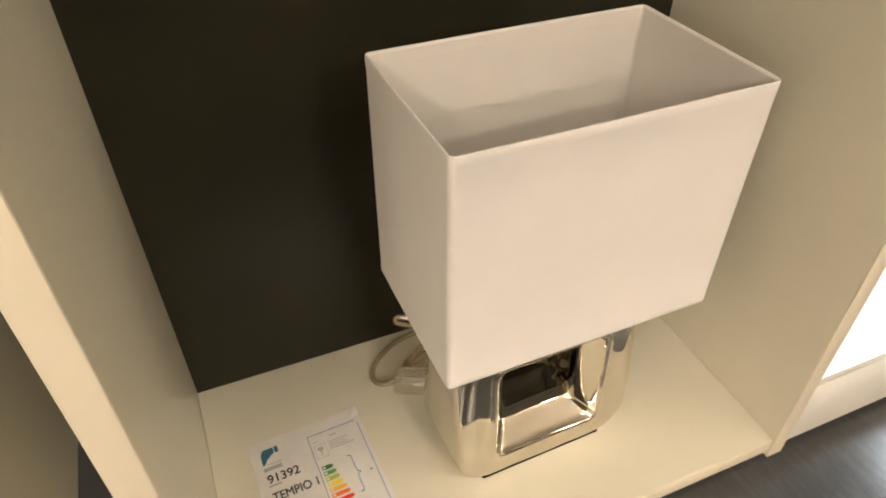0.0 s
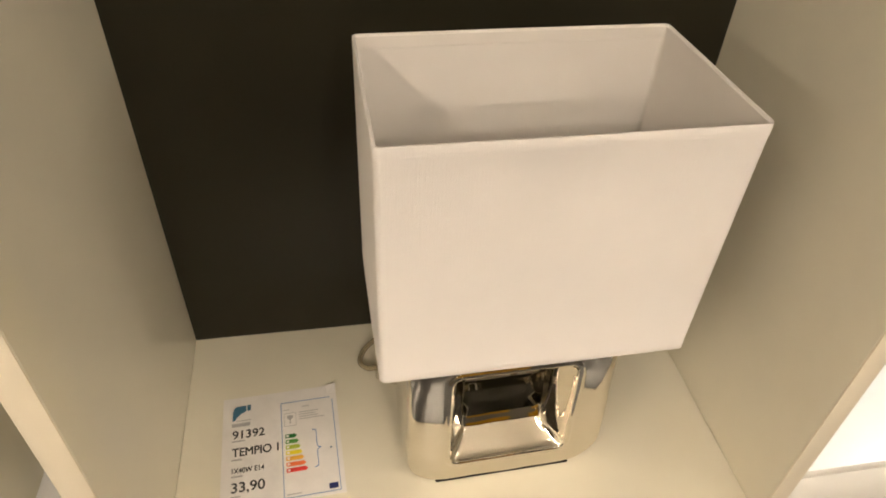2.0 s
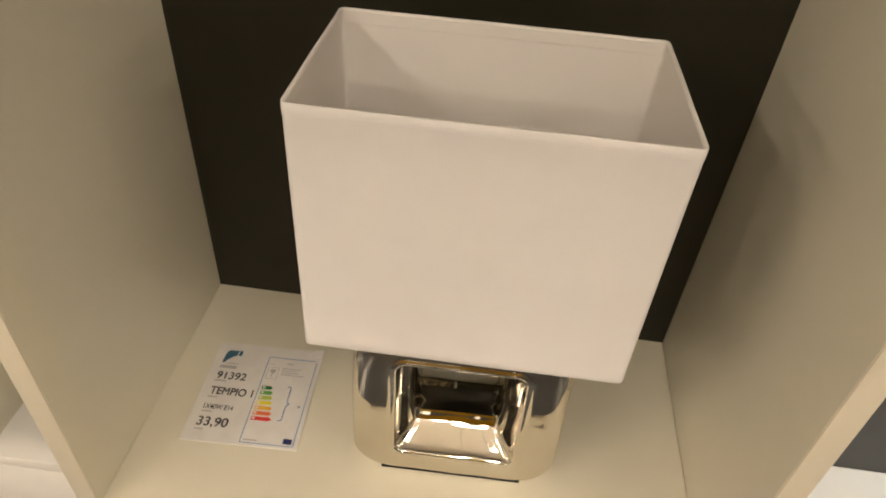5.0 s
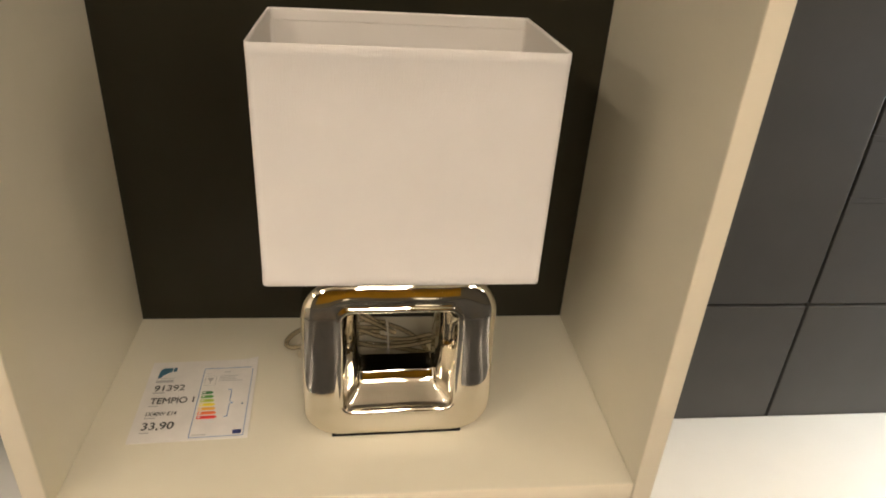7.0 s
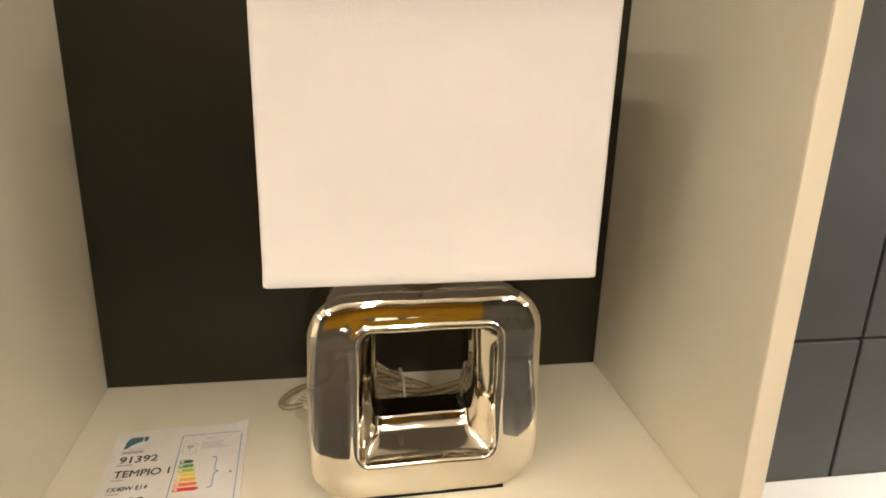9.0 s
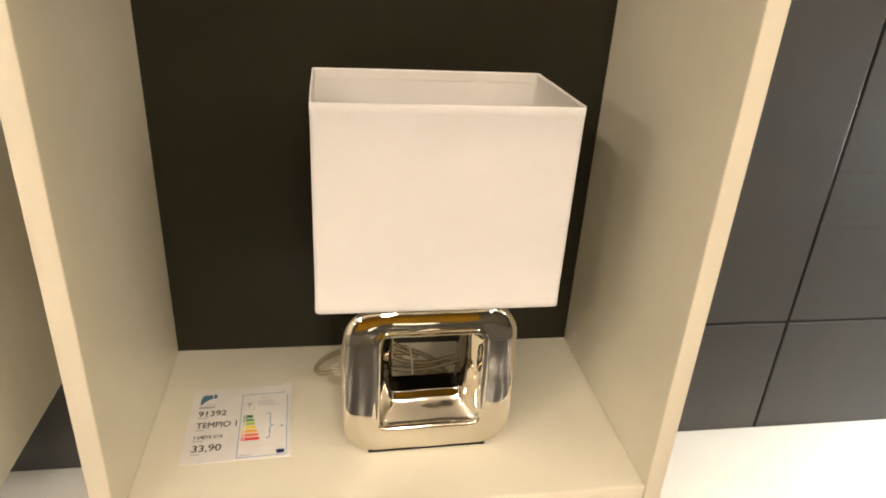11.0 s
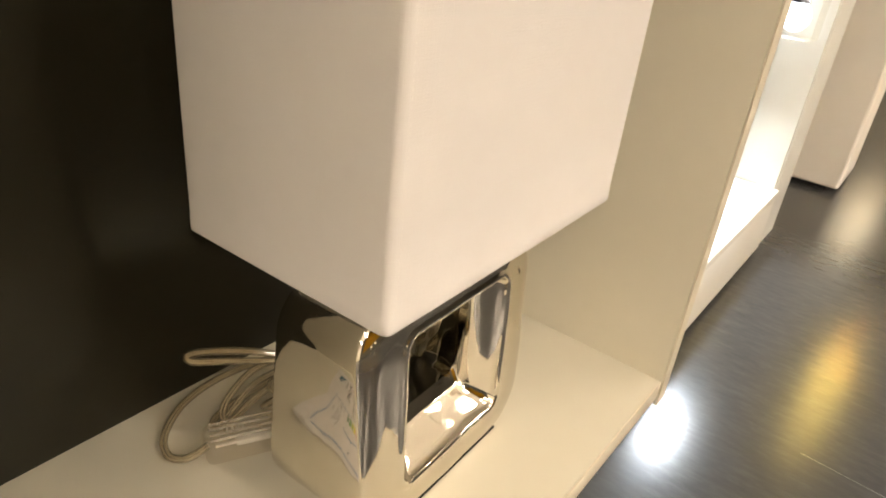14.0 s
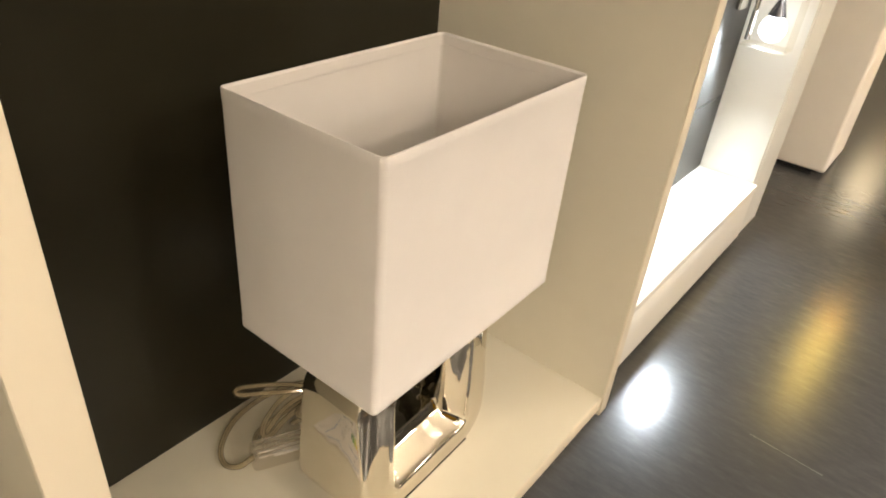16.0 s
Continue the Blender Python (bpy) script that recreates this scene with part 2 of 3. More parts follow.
def rounded(hw, hh, r, n=9, side=6):
    """Points of a rounded rectangle, in order, as (u, v): n on each corner, a few along each side."""
    r = min(r, hw * 0.999, hh * 0.999)
    out = []
    for cx, cy, a0 in ((1, 1, 0), (-1, 1, 90), (-1, -1, 180), (1, -1, 270)):
        arc = []
        for i in range(n):
            a = radians(a0 + 90 * i / (n - 1))
            arc.append((cx * (hw - r) + r * math.cos(a), cy * (hh - r) + r * math.sin(a)))
        if out:
            p, q = out[-1], arc[0]
            out += [(p[0] + (q[0] - p[0]) * k / side, p[1] + (q[1] - p[1]) * k / side) for k in range(1, side)]
        out += arc
    p, q = out[-1], out[0]
    out += [(p[0] + (q[0] - p[0]) * k / side, p[1] + (q[1] - p[1]) * k / side) for k in range(1, side)]
    return out


# ---- the shop ----
shop_floor = tagged(obj("floor", box(-4.0, 7.0, -5.0, 2.4, GROUND - 0.1, GROUND), M_FLOOR, smooth=False), "dark grey polished shop floor with fine scratches", "floor", kind="structure")
tagged(obj("ceiling", box(-4.0, 7.0, -5.0, 2.4, CEIL, CEIL + 0.1), M_PLASTER, smooth=False), "cream plaster shop ceiling above the display", "ceiling", kind="structure")
tagged(obj("wall_south", box(-4.0, 7.0, -5.1, -5.0, GROUND, CEIL), M_GREYWALL, smooth=False), "dark grey painted shop wall facing the display", "wall", kind="structure")
# unseen amber panel, added and sized for the gold reflection in the lamp base
tagged(obj("amber_reflector", box(-2.2, 1.72, -4.995, -4.96, 0.22, 2.2, 0.003), M_AMBER_PANEL, smooth=False), "unseen amber panel added for gold reflections in the lamp base", "wall cladding", kind="structure")
tagged(obj("wall_west", box(-4.1, -4.0, -5.1, 2.4, GROUND, CEIL), M_PLASTER, smooth=False), "cream plaster side wall of the shop", "wall", kind="structure")
tagged(obj("wall_east", box(7.0, 7.1, -5.1, 2.4, GROUND, CEIL), M_PLASTER, smooth=False), "cream plaster far wall of the shop", "wall", kind="structure")

# ---- display wall ----
JX, JZ = 0.8905, 0.0105       # where the panel joints cross
PW, PH = 1.20, 0.62
GAP = 0.0045
wall = tagged(obj("wall_north", box(-4.0, 1.93, 0.019, 0.12, GROUND, CEIL), M_GAP, smooth=False), "dark grey satin panelled display wall with narrow joints", "wall", kind="structure")

# ---- plinth ----
PLZ, PLY = -0.1935, -0.1625
plinth = empty("plinth", (0.0, -0.08, GROUND))


def splay(bm):
    """The side boards stand a hair out of square, closing slightly towards the front."""
    for v in bm.verts:
        if -0.03 < v.co.x < 0.1:
            v.co.x -= 0.0033 + 0.0072 * v.co.y
        elif v.co.x > 0.5:
            v.co.x += 0.0075 * v.co.y


def under(root, name, bm, mat, label="", smooth=True):
    """A part built in world metres, hung under a thing whose empty stands somewhere."""
    if root.name.startswith("shelf_box"):
        splay(bm)
    m = Matrix.Translation(-root.location)
    bmesh.ops.transform(bm, matrix=m, verts=bm.verts)
    return part(name, bm, mat, root, label, smooth)


under(plinth, "top_board", box(-3.9, 1.763, PLY, -0.001, PLZ - 0.019, PLZ, 0.0012), M_WHITE)
under(plinth, "front_board", box(-3.9, 1.763, PLY + 0.002, PLY + 0.021, -0.355, PLZ - 0.0195, 0.001), M_WHITE)
under(plinth, "base_rail", box(-3.9, 1.763, PLY + 0.030, PLY + 0.05, GROUND, PLZ - 0.0195), M_GAP)
tagged(plinth, "long low white plinth along the panelled wall", "plinth")

post = empty("end_post", (1.84, -0.08, GROUND))
under(post, "side_board", box(1.765, 1.784, -0.150, -0.001, GROUND, 1.9, 0.001), M_POST)
under(post, "front_board", box(1.7845, 1.965, -0.152, -0.133, GROUND, 1.9, 0.001), M_POST)
under(post, "return_board", box(1.946, 1.965, -0.1325, -0.001, GROUND, 1.9, 0.001), M_POST)
tagged(post, "white boxed post closing the end of the display bay", "post")

pillar = empty("display_block", (2.595, 0.3, GROUND))
under(pillar, "body", box(2.445, 2.745, -0.236, 0.9, -0.358, 1.9, 0.012, 4), M_BLOCK)
under(pillar, "toe_recess", box(2.470, 2.720, -0.190, 0.88, GROUND, -0.345), M_GAP)
tagged(pillar, "tall cream display block on a dark recessed foot", "display block")

# ---- wall-hung open boxes ----
T = 0.019
D = 0.2946


def open_box(name, x0, x1, z0, z1, lip):
    """A box of two sides, floor and top, open at the front; x0 and x1 are the inner faces."""
    root = empty(name, ((x0 + x1) / 2, -D / 2, z0))
    for xa, xb in ((x0 - T, x0), (x1, x1 + T)):
        side = under(root, "side_panel", box(xa, xb, -D + 0.0012, -0.001, z0 - lip, z1, 0.0004, 1), M_BOARD, smooth=False)
        bm = box(xa, xb, -D - 0.0004, -D + 0.0010, z0 - lip, z1, 0.0005)
        splay(bm)
        bmesh.ops.transform(bm, matrix=Matrix.Translation(-root.location), verts=bm.verts)
        part("edge_band", bm, M_EDGE, side, "warm cream edge band")
    for name2, za, zb in (("floor_board", z0 - T, z0), ("top_board", z1 - T, z1)):
        b = under(root, name2, box(x0 + 0.0003, x1 - 0.0003, -D + 0.0032, -0.001, za, zb - (0.0005 if za > z0 else 0), 0.0004, 1), M_BOARD, smooth=False)
        bm = box(x0 + 0.0003, x1 - 0.0003, -D + 0.0016, -D + 0.0030, za, zb - (0.0005 if za > z0 else 0), 0.0005)
        splay(bm)
        bmesh.ops.transform(bm, matrix=Matrix.Translation(-root.location), verts=bm.verts)
        part("edge_band", bm, M_EDGE, b, "warm cream edge band")
    under(root, "back_panel", box(x0 + 0.0002, x1 - 0.0002, -0.0045, -0.0012, z0 + 0.0002, z1 - T - 0.0002), M_BACK, "dark back panel", smooth=False)
    return root


W = 0.532
tagged(open_box("shelf_box", 0.0, W, 0.0, 1.02, 0.028), "cream laminate wall-hung display box open at the front", "shelf", "wall-hung display boxes")
tagged(open_box("shelf_box", -0.1385 - W, -0.1385, 0.033, 1.05, 0.022), "cream laminate display box hung on the panelled wall", "shelf", "wall-hung display boxes")

# ---- table lamp ----
LX, LY = 0.303, -0.1735
lamp = empty("table_lamp", (LX, LY, 0.0))
lamp.rotation_euler = (0, 0, radians(1.5))


def lamp_part(name, bm, mat, label="", smooth=True):
    return under(lamp, name, bm, mat, label, smooth)


def lamp_base():
    """A rounded square ring of glazed ceramic; the hole narrows like a funnel from both faces."""
    cz, hh, hw, dep = 0.0886, 0.0869, 0.0925, 0.0385
    hz = 0.0900
    rings = []

    across, deep = 0.021, 0.0095      # the soft pillow of the faces, flatter towards the foot

    def ring(y, w, h, r, z, outer=False):
        row = []
        for u, v in rounded(w, h, r, 11, 10):
            yy = y
            if outer:
                k = min(1.0, max(0.0, (z + v - 0.05) / 0.11))
                s = 0.38 + 0.62 * k * k * (3 - 2 * k)
                a = abs(y)
                a = dep - (dep - a) * s if a > dep - deep else a * (dep - deep * s) / (dep - deep)
                yy = math.copysign(a, y)
            up = max(0.0, z + v - 0.136)
            yy += yy * 0.17 * max(0.0, 1 - (z + v) / 0.145)                # thicker towards the foot
            yy -= yy / dep * 0.17 * up * up / (up + 0.010)      # the top bar leans back
            row.append((LX + u, LY + yy, z + v))
        rings.append(row)

    side = []
    for k in range(1, 13):
        a = radians(90 * k / 12)
        side.append((-dep + deep - deep * math.cos(a), hw - across + across * math.sin(a), hh - across + across * math.sin(a)))
    for y, w, h in side:
        ring(y, w, h, max(0.014, 0.036 - (hw - w) * 0.62), cz, True)
    for k in range(1, 6):
        y = -dep + deep + (2 * dep - 2 * deep) * k / 6
        ring(y, hw + 0.0008, hh, 0.036, cz, True)
    for y, w, h in reversed(side):
        ring(-y, w, h, max(0.014, 0.036 - (hw - w) * 0.62), cz, True)
    inner = [(-dep - 0.0001, 0.0625, 0.0633, 0.0155, 0.0900), (-dep - 0.0004, 0.0610, 0.0620, 0.0150, 0.0902), (-dep - 0.0010, 0.0598, 0.0609, 0.0140, 0.0903), (-dep - 0.0016, 0.0584, 0.0596, 0.0130, 0.0904),
             (-dep - 0.0017, 0.0568, 0.0582, 0.0115, 0.0904), (-dep - 0.0012, 0.0554, 0.0569, 0.0100, 0.0904), (-dep - 0.0002, 0.0543, 0.0559, 0.0085, 0.0904)]
    # the funnel: a gentle slope inwards, then a fold and a steep bank up to the ridge
    for a, rise in ((0.0, 0.0), (0.0050, 0.155), (0.0100, 0.310), (0.0150, 0.464), (0.0185, 0.572), (0.0200, 0.622), (0.0212, 0.700), (0.0224, 0.800), (0.0236, 0.905), (0.0243, 0.970), (0.0248, 1.0)):
        close = a / 0.0248
        narrow = 0.90 * min(a, 0.0158) + 0.24 * max(0.0, a - 0.0158)      # the sides turn straight before the bottom does
        inner.append((-dep + 0.0012 + a, 0.0540 - narrow, 0.0557 - 0.0135 * rise, 0.0085 - 0.0040 * close, 0.0904 + 0.0117 * rise))
    for u in (0.08, 0.25, 0.5, 0.75, 1.0):      # past the ridge a short level throat
        inner.append((-0.0125 + 0.0125 * u, 0.0376 - 0.0006 * u, 0.0422 - 0.0014 * u, 0.0045 + 0.006 * u, 0.1021 - 0.0017 * u))
    for y, w, h, r, z in inner:
        ring(-y, w, h, r, z)
    for y, w, h, r, z in inner[:-1][::-1]:
        ring(y, w, h, r, z)
    bm = bmesh.new()
    made = []
    for pts in rings:
        row = []
        for p in pts:
            v = Vector(p)
            k = noise.noise_vector(v * 38) * 0.0007
            inside = abs(v.x - LX) < 0.054 and abs(v.z - hz) < 0.056
            if inside:
                k = k + noise.noise_vector(v * 70 + Vector((3, 1, 7))) * (0.0004 if v.x > LX + 0.03 and v.z > 0.06 and v.y < LY else 0.00014)
            row.append(bm.verts.new(v + k))
        made.append(row)
    n = len(made[0])
    for i in range(len(made)):
        a, b = made[i], made[(i + 1) % len(made)]
        for j in range(n):
            bm.faces.new((a[j], b[j], b[(j + 1) % n], a[(j + 1) % n]))
    bmesh.ops.recalc_face_normals(bm, faces=bm.faces)
    return bm


base = lamp_part("base", lamp_base(), M_CHROME, "silver mirror-glazed square ring base")
lamp_part("foot_pad", box(LX - 0.066, LX + 0.066, LY - 0.0425, LY + 0.0425, 0.0002, 0.0024, 0.0010), M_FELT, "black felt foot pad")
lamp_part("neck", lathe([(0.0, 0.170), (0.016, 0.172), (0.0165, 0.182), (0.011, 0.184), (0.010, 0.199), (0.015, 0.201), (0.0155, 0.245), (0.012, 0.249), (0.0, 0.25)], 28, (LX, LY, 0)), M_PORCELAIN, "bronzed lamp holder neck")

SX0, SX1, SY0, SY1, SZ0, SZ1 = 0.1857, 0.4193, -0.2470, -0.1008, 0.1984, 0.3950


def shade_shell():
    """Four fabric walls of a stiff oblong shade with softly folded corners and turned hems."""
    cx, cy, hw, hd = (SX0 + SX1) / 2, (SY0 + SY1) / 2, (SX1 - SX0) / 2, (SY1 - SY0) / 2
    bm = bmesh.new()
    prof = []
    for z, o in ((SZ0 + 0.0006, -0.0012), (SZ0, -0.0002), (SZ0 + 0.0006, 0.0002), (SZ0 + 0.004, 0.0003), (SZ0 + 0.0085, 0.0002), (SZ0 + 0.0090, 0.0), (SZ0 + 0.05, 0.0), (SZ0 + 0.10, 0.0), (SZ0 + 0.15, 0.0),
                 (SZ1 - 0.0090, 0.0), (SZ1 - 0.0085, 0.0002), (SZ1 - 0.004, 0.0003), (SZ1 - 0.0006, 0.0002), (SZ1, 0.0), (SZ1 - 0.0002, -0.0012), (SZ1 - 0.0015, -0.0022),
                 (SZ1 - 0.0100, -0.0022), (SZ1 - 0.0105, -0.0014), (SZ0 + 0.10, -0.0014), (SZ0 + 0.0105, -0.0014), (SZ0 + 0.0100, -0.0022), (SZ0 + 0.0020, -0.0022)):
        row = []
        for u, v in rounded(hw + o, hd + o, 0.0045 + o, 6, 14):
            p = Vector((cx + u, cy + v, z))
            sway = noise.noise(Vector((p.x * 14, p.y * 14, z * 10))) * 0.0007
            d = Vector((u / hw, v / hd, 0)).normalized()
            row.append(bm.verts.new(p + d * sway))
        prof.append(row)
    n = len(prof[0])
    for i in range(len(prof)):
        a, b = prof[i], prof[(i + 1) % len(prof)]
        for j in range(n):
            f = bm.faces.new((a[j], a[(j + 1) % n], b[(j + 1) % n], b[j]))
            f.material_index = 1 if i >= 15 else 0
    bmesh.ops.recalc_face_normals(bm, faces=bm.faces)
    return bm


shade = lamp_part("shade", shade_shell(), M_SHADE, "plain white rectangular fabric shade")
shade.data.materials.append(M_LINING)
shade.rotation_euler = (0, 0, radians(-0.9))      # the shade sits slightly askew on the base


def seam():
    """A dotted row of stitches down the fold of the shade."""
    bm = bmesh.new()
    z = SZ0 + 0.012
    while z < SZ1 - 0.012:
        box(SX0 + 0.0052, SX0 + 0.0058, SY0 + 0.0001, SY0 + 0.0008, z, z + 0.0012, bm=bm)
        z += 0.0034
    return bm


bm = seam()
bmesh.ops.transform(bm, matrix=Matrix.Translation(-lamp.location), verts=bm.verts)
part("seam", bm, M_THREAD, shade, "dotted stitched seam")
bm = tube([(SX0 + 0.003, LY, 0.212), (LX - 0.017, LY, 0.212)], 0.0014, 8)
for a, b in (((SX1 - 0.003, LY, 0.212), (LX + 0.017, LY, 0.212)), ((LX, SY0 + 0.003, 0.212), (LX, LY - 0.017, 0.212)), ((LX, SY1 - 0.003, 0.212), (LX, LY + 0.017, 0.212))):
    cylinder(a, b, 0.0014, n=8, bm=bm)
lamp_part("shade_carrier", bm, M_STEEL)

# cord: a tied bundle of loops behind the base, one loop out to the inline switch
R = 0.0030
CX, CY = 0.314, -0.080
strands = []
for k in (0, 2):
    a, b = 0.058 + 0.006 * (k % 3) - 0.003 * k, 0.010 + 0.007 * (k % 2) + 0.003 * k
    z = 0.006 + 0.0085 * k
    dx, dy = 0.006 * math.sin(k * 2.1), 0.006 * math.cos(k * 1.7)
    loop = []
    for i in range(14):
        t = 2 * math.pi * i / 14
        pinch = 0.35 + 0.65 * abs(math.cos(t))
        loop.append((CX + dx + a * math.cos(t) * (1.0 if math.cos(t) > 0 else 0.95), CY + dy + b * math.sin(t) * pinch + 0.10 * (a * math.cos(t)) * (k - 1) * 0.9, z + 0.006 * math.sin(2 * t + k) + (0.014 if k == 2 else 0.0) * max(0, -math.cos(t))))
    strands.append(loop)


def strand(name, points, closed=False):
    """A clear jacket with its two stranded cores inside."""
    jacket = lamp_part(name, tube(points, R, 10, closed), M_CABLE, "clear plastic power cord")
    n = len(points)
    for side in (-0.0012, 0.0012):
        wire = []
        for k, p in enumerate(points):
            a = points[(k - 1) % n] if closed else points[max(0, k - 1)]
            b = points[(k + 1) % n] if closed else points[min(n - 1, k + 1)]
            d = Vector((a[1] - b[1], b[0] - a[0], 0)).normalized() * side
            wire.append((p[0] + d.x, p[1] + d.y, p[2]))
        bm = tube(wire, 0.0007, 6, closed)
        bmesh.ops.transform(bm, matrix=Matrix.Translation(-lamp.location), verts=bm.verts)
        part("core", bm, M_CORE, jacket, "pale tinned wire core")


strand("power_cord", [(LX, LY + 0.034, 0.016), (LX + 0.02, -0.125, 0.010), (LX + 0.045, -0.10, 0.008), (LX + 0.03, -0.06, 0.010), (0.300, -0.030, 0.008), (0.262, -0.016, 0.005), (0.222, -0.020, 0.0045), (0.192, -0.038, 0.004), (0.181, -0.058, 0.004), (0.187, -0.072, 0.006), (0.202, -0.0765, 0.0105)])
for loop in strands:
    strand("cord_loop", loop, True)
strand("cord_loop", [(0.300, -0.075, 0.030), (0.268, -0.055, 0.046), (0.236, -0.036, 0.054), (0.222, -0.030, 0.055), (0.221, -0.036, 0.053), (0.240, -0.046, 0.048), (0.275, -0.066, 0.040), (0.310, -0.082, 0.030)])
strand("cord_loop", [(0.300, -0.060, 0.030), (0.265, -0.052, 0.030), (0.238, -0.054, 0.020), (0.226, -0.061, 0.012), (0.231, -0.067, 0.010), (0.252, -0.066, 0.016), (0.285, -0.068, 0.024)])
strand("cord_loop", [(0.298, -0.066, 0.026), (0.262, -0.058, 0.022), (0.236, -0.060, 0.012), (0.222, -0.063, 0.006), (0.219, -0.057, 0.0045), (0.232, -0.051, 0.006), (0.262, -0.056, 0.014), (0.292, -0.064, 0.020)])
lamp_part("cord_tie", tube([(0.300, -0.105, 0.018), (0.300, -0.098, 0.034), (0.300, -0.072, 0.040), (0.300, -0.056, 0.026), (0.300, -0.068, 0.003), (0.300, -0.096, 0.003)], 0.0011, 8, True), M_TIE, "white wire tie")


sw_m = pose(0.229, -0.0915, 0.0112, 0, 0, -28)
bm = box(-0.034, 0.034, -0.0135, 0.0135, -0.0105, 0.0105, 0.0060, 4)
bmesh.ops.transform(bm, matrix=sw_m, verts=bm.verts)
switch = lamp_part("inline_switch", bm, M_CLEAR, "clear plastic inline switch")
bm = bmesh.new()
for s in (-0.0085, -0.0030, 0.0030, 0.0085):
    box(-0.030, 0.030, s - 0.0006, s + 0.0006, 0.0098, 0.0114, 0.0003, 1, bm=bm)
for i in range(5):
    box(-0.022 + i * 0.0036, -0.0205 + i * 0.0036, -0.0018, 0.0018, 0.0100, 0.0116, 0.0003, 1, bm=bm)
bmesh.ops.transform(bm, matrix=Matrix.Translation(-lamp.location) @ sw_m, verts=bm.verts)
part("grip_ridges", bm, M_RIDGE, switch, "bright moulded ridges")
bm = box(-0.012, 0.014, -0.0040, 0.0040, -0.0040, 0.0010, 0.0010)
for s in (-1, 1):
    cylinder((-0.026, s * 0.0030, 0), (0.026, s * 0.0030, 0), 0.0012, n=8, bm=bm)
bmesh.ops.transform(bm, matrix=Matrix.Translation(-lamp.location) @ sw_m, verts=bm.verts)
part("contact", bm, M_TIE, switch, "pale inner contact block")
tagged(lamp, "silver square-ring table lamp with white oblong shade, unlit", "table lamp")

# ---- price card ----
card = empty("price_card", (0.0942, -0.1545, 0.0003))
card.rotation_euler = (0, 0, radians(2.5))


def flat(name, pts, mat, label="", z=0.0011, t=0.00025):
    """A printed patch: a thin plate with the given outline."""
    bm = bmesh.new()
    f = bm.faces.new([bm.verts.new((x, y, z)) for x, y in pts])
    r = bmesh.ops.extrude_face_region(bm, geom=[f])
    for v in r["geom"]:
        if isinstance(v, bmesh.types.BMVert):
            v.co.z -= t
    bmesh.ops.recalc_face_normals(bm, faces=bm.faces)
    return part(name, bm, mat, card, label, smooth=False)


def patch(name, x0, x1, y0, y1, mat, label="", z=0.0011):
    return flat(name, [(x0, y0), (x1, y0), (x1, y1), (x0, y1)], mat, label, z)


def writing(text, x, y, height, width, mat):
    """Printed characters with their left foot at x, y."""
    cu = bpy.data.curves.new("printed_text", "FONT")
    cu.body, cu.size = text, 1.0
    tmp = bpy.data.objects.new("printed_text", cu)
    scene.collection.objects.link(tmp)
    bpy.context.view_layer.update()
    me = bpy.data.meshes.new_from_object(tmp.evaluated_get(bpy.context.evaluated_depsgraph_get()))
    bpy.data.objects.remove(tmp)
    xs, ys = [v.co.x for v in me.vertices], [v.co.y for v in me.vertices]
    flat_co = [((v.co.x - min(xs)) / (max(xs) - min(xs)) * width + x, v.co.y / max(ys) * height + y) for v in me.vertices]
    faces = [tuple(p.vertices) for p in me.polygons]
    n = len(flat_co)
    bold = height * 0.022
    co, fs = [], []
    for k, (dx, dy) in enumerate(((-bold, 0), (bold, 0), (0, -bold), (0, bold))):
        co += [(a + dx, b + dy, 0.0012 + 0.00001 * k) for a, b in flat_co]
        fs += [tuple(i + n * k for i in f) for f in faces]
    me = bpy.data.meshes.new("printed_text")
    me.from_pydata(co, [], fs)
    me.materials.append(mat)
    ob = new("printed_text", me)
    ob.parent = card
    return ob


sheet = bmesh.new()
CW, CH = 0.0575, 0.0630
rows = []
for i in range(13):
    rows.append([])
    for j in range(13):
        u, v = i / 6 - 1, j / 6 - 1
        lift = 0.018 * max(0, u + v - 1.74) ** 1.2 + 0.0004 * max(0, -u - 0.6)
        rows[i].append(sheet.verts.new((u * CW, v * CH, 0.0008 + lift)))
for i in range(12):
    for j in range(12):
        sheet.faces.new((rows[i][j], rows[i + 1][j], rows[i + 1][j + 1], rows[i][j + 1]))
r = bmesh.ops.extrude_face_region(sheet, geom=sheet.faces[:])
for v in r["geom"]:
    if isinstance(v, bmesh.types.BMVert):
        v.co.z -= 0.0007
bmesh.ops.recalc_face_normals(sheet, faces=sheet.faces)
part("sheet", sheet, M_CARD, card, "glossy white laminated card", smooth=False)

flat("emblem", [(-0.0480, 0.0345), (-0.0478, 0.0450), (-0.0462, 0.0500), (-0.0440, 0.0520), (-0.0345, 0.0522), (-0.0345, 0.0455), (-0.0385, 0.0435), (-0.0430, 0.0395), (-0.0455, 0.0350)], M_TEAL, "slate blue emblem block")
patch("emblem", -0.0335, -0.0300, 0.0455, 0.0524, M_TEAL)
patch("emblem", -0.0440, -0.0302, 0.0338, 0.0345, M_GREYINK)
patch("illegible_bar", -0.0485, -0.0305, 0.0272, 0.0312, M_GREYINK, "pale grey lettering bar")
writing("91392", -0.0475, 0.0130, 0.0092, 0.0310, M_BLACK)
writing("TEMPIO 1", -0.0475, -0.0072, 0.0092, 0.0440, M_BLACK)
writing("1X40W E14", -0.0475, -0.0255, 0.0056, 0.0300, M_BLACK)
writing("33,90", -0.0475, -0.0455, 0.0102, 0.0305, M_BLACK)
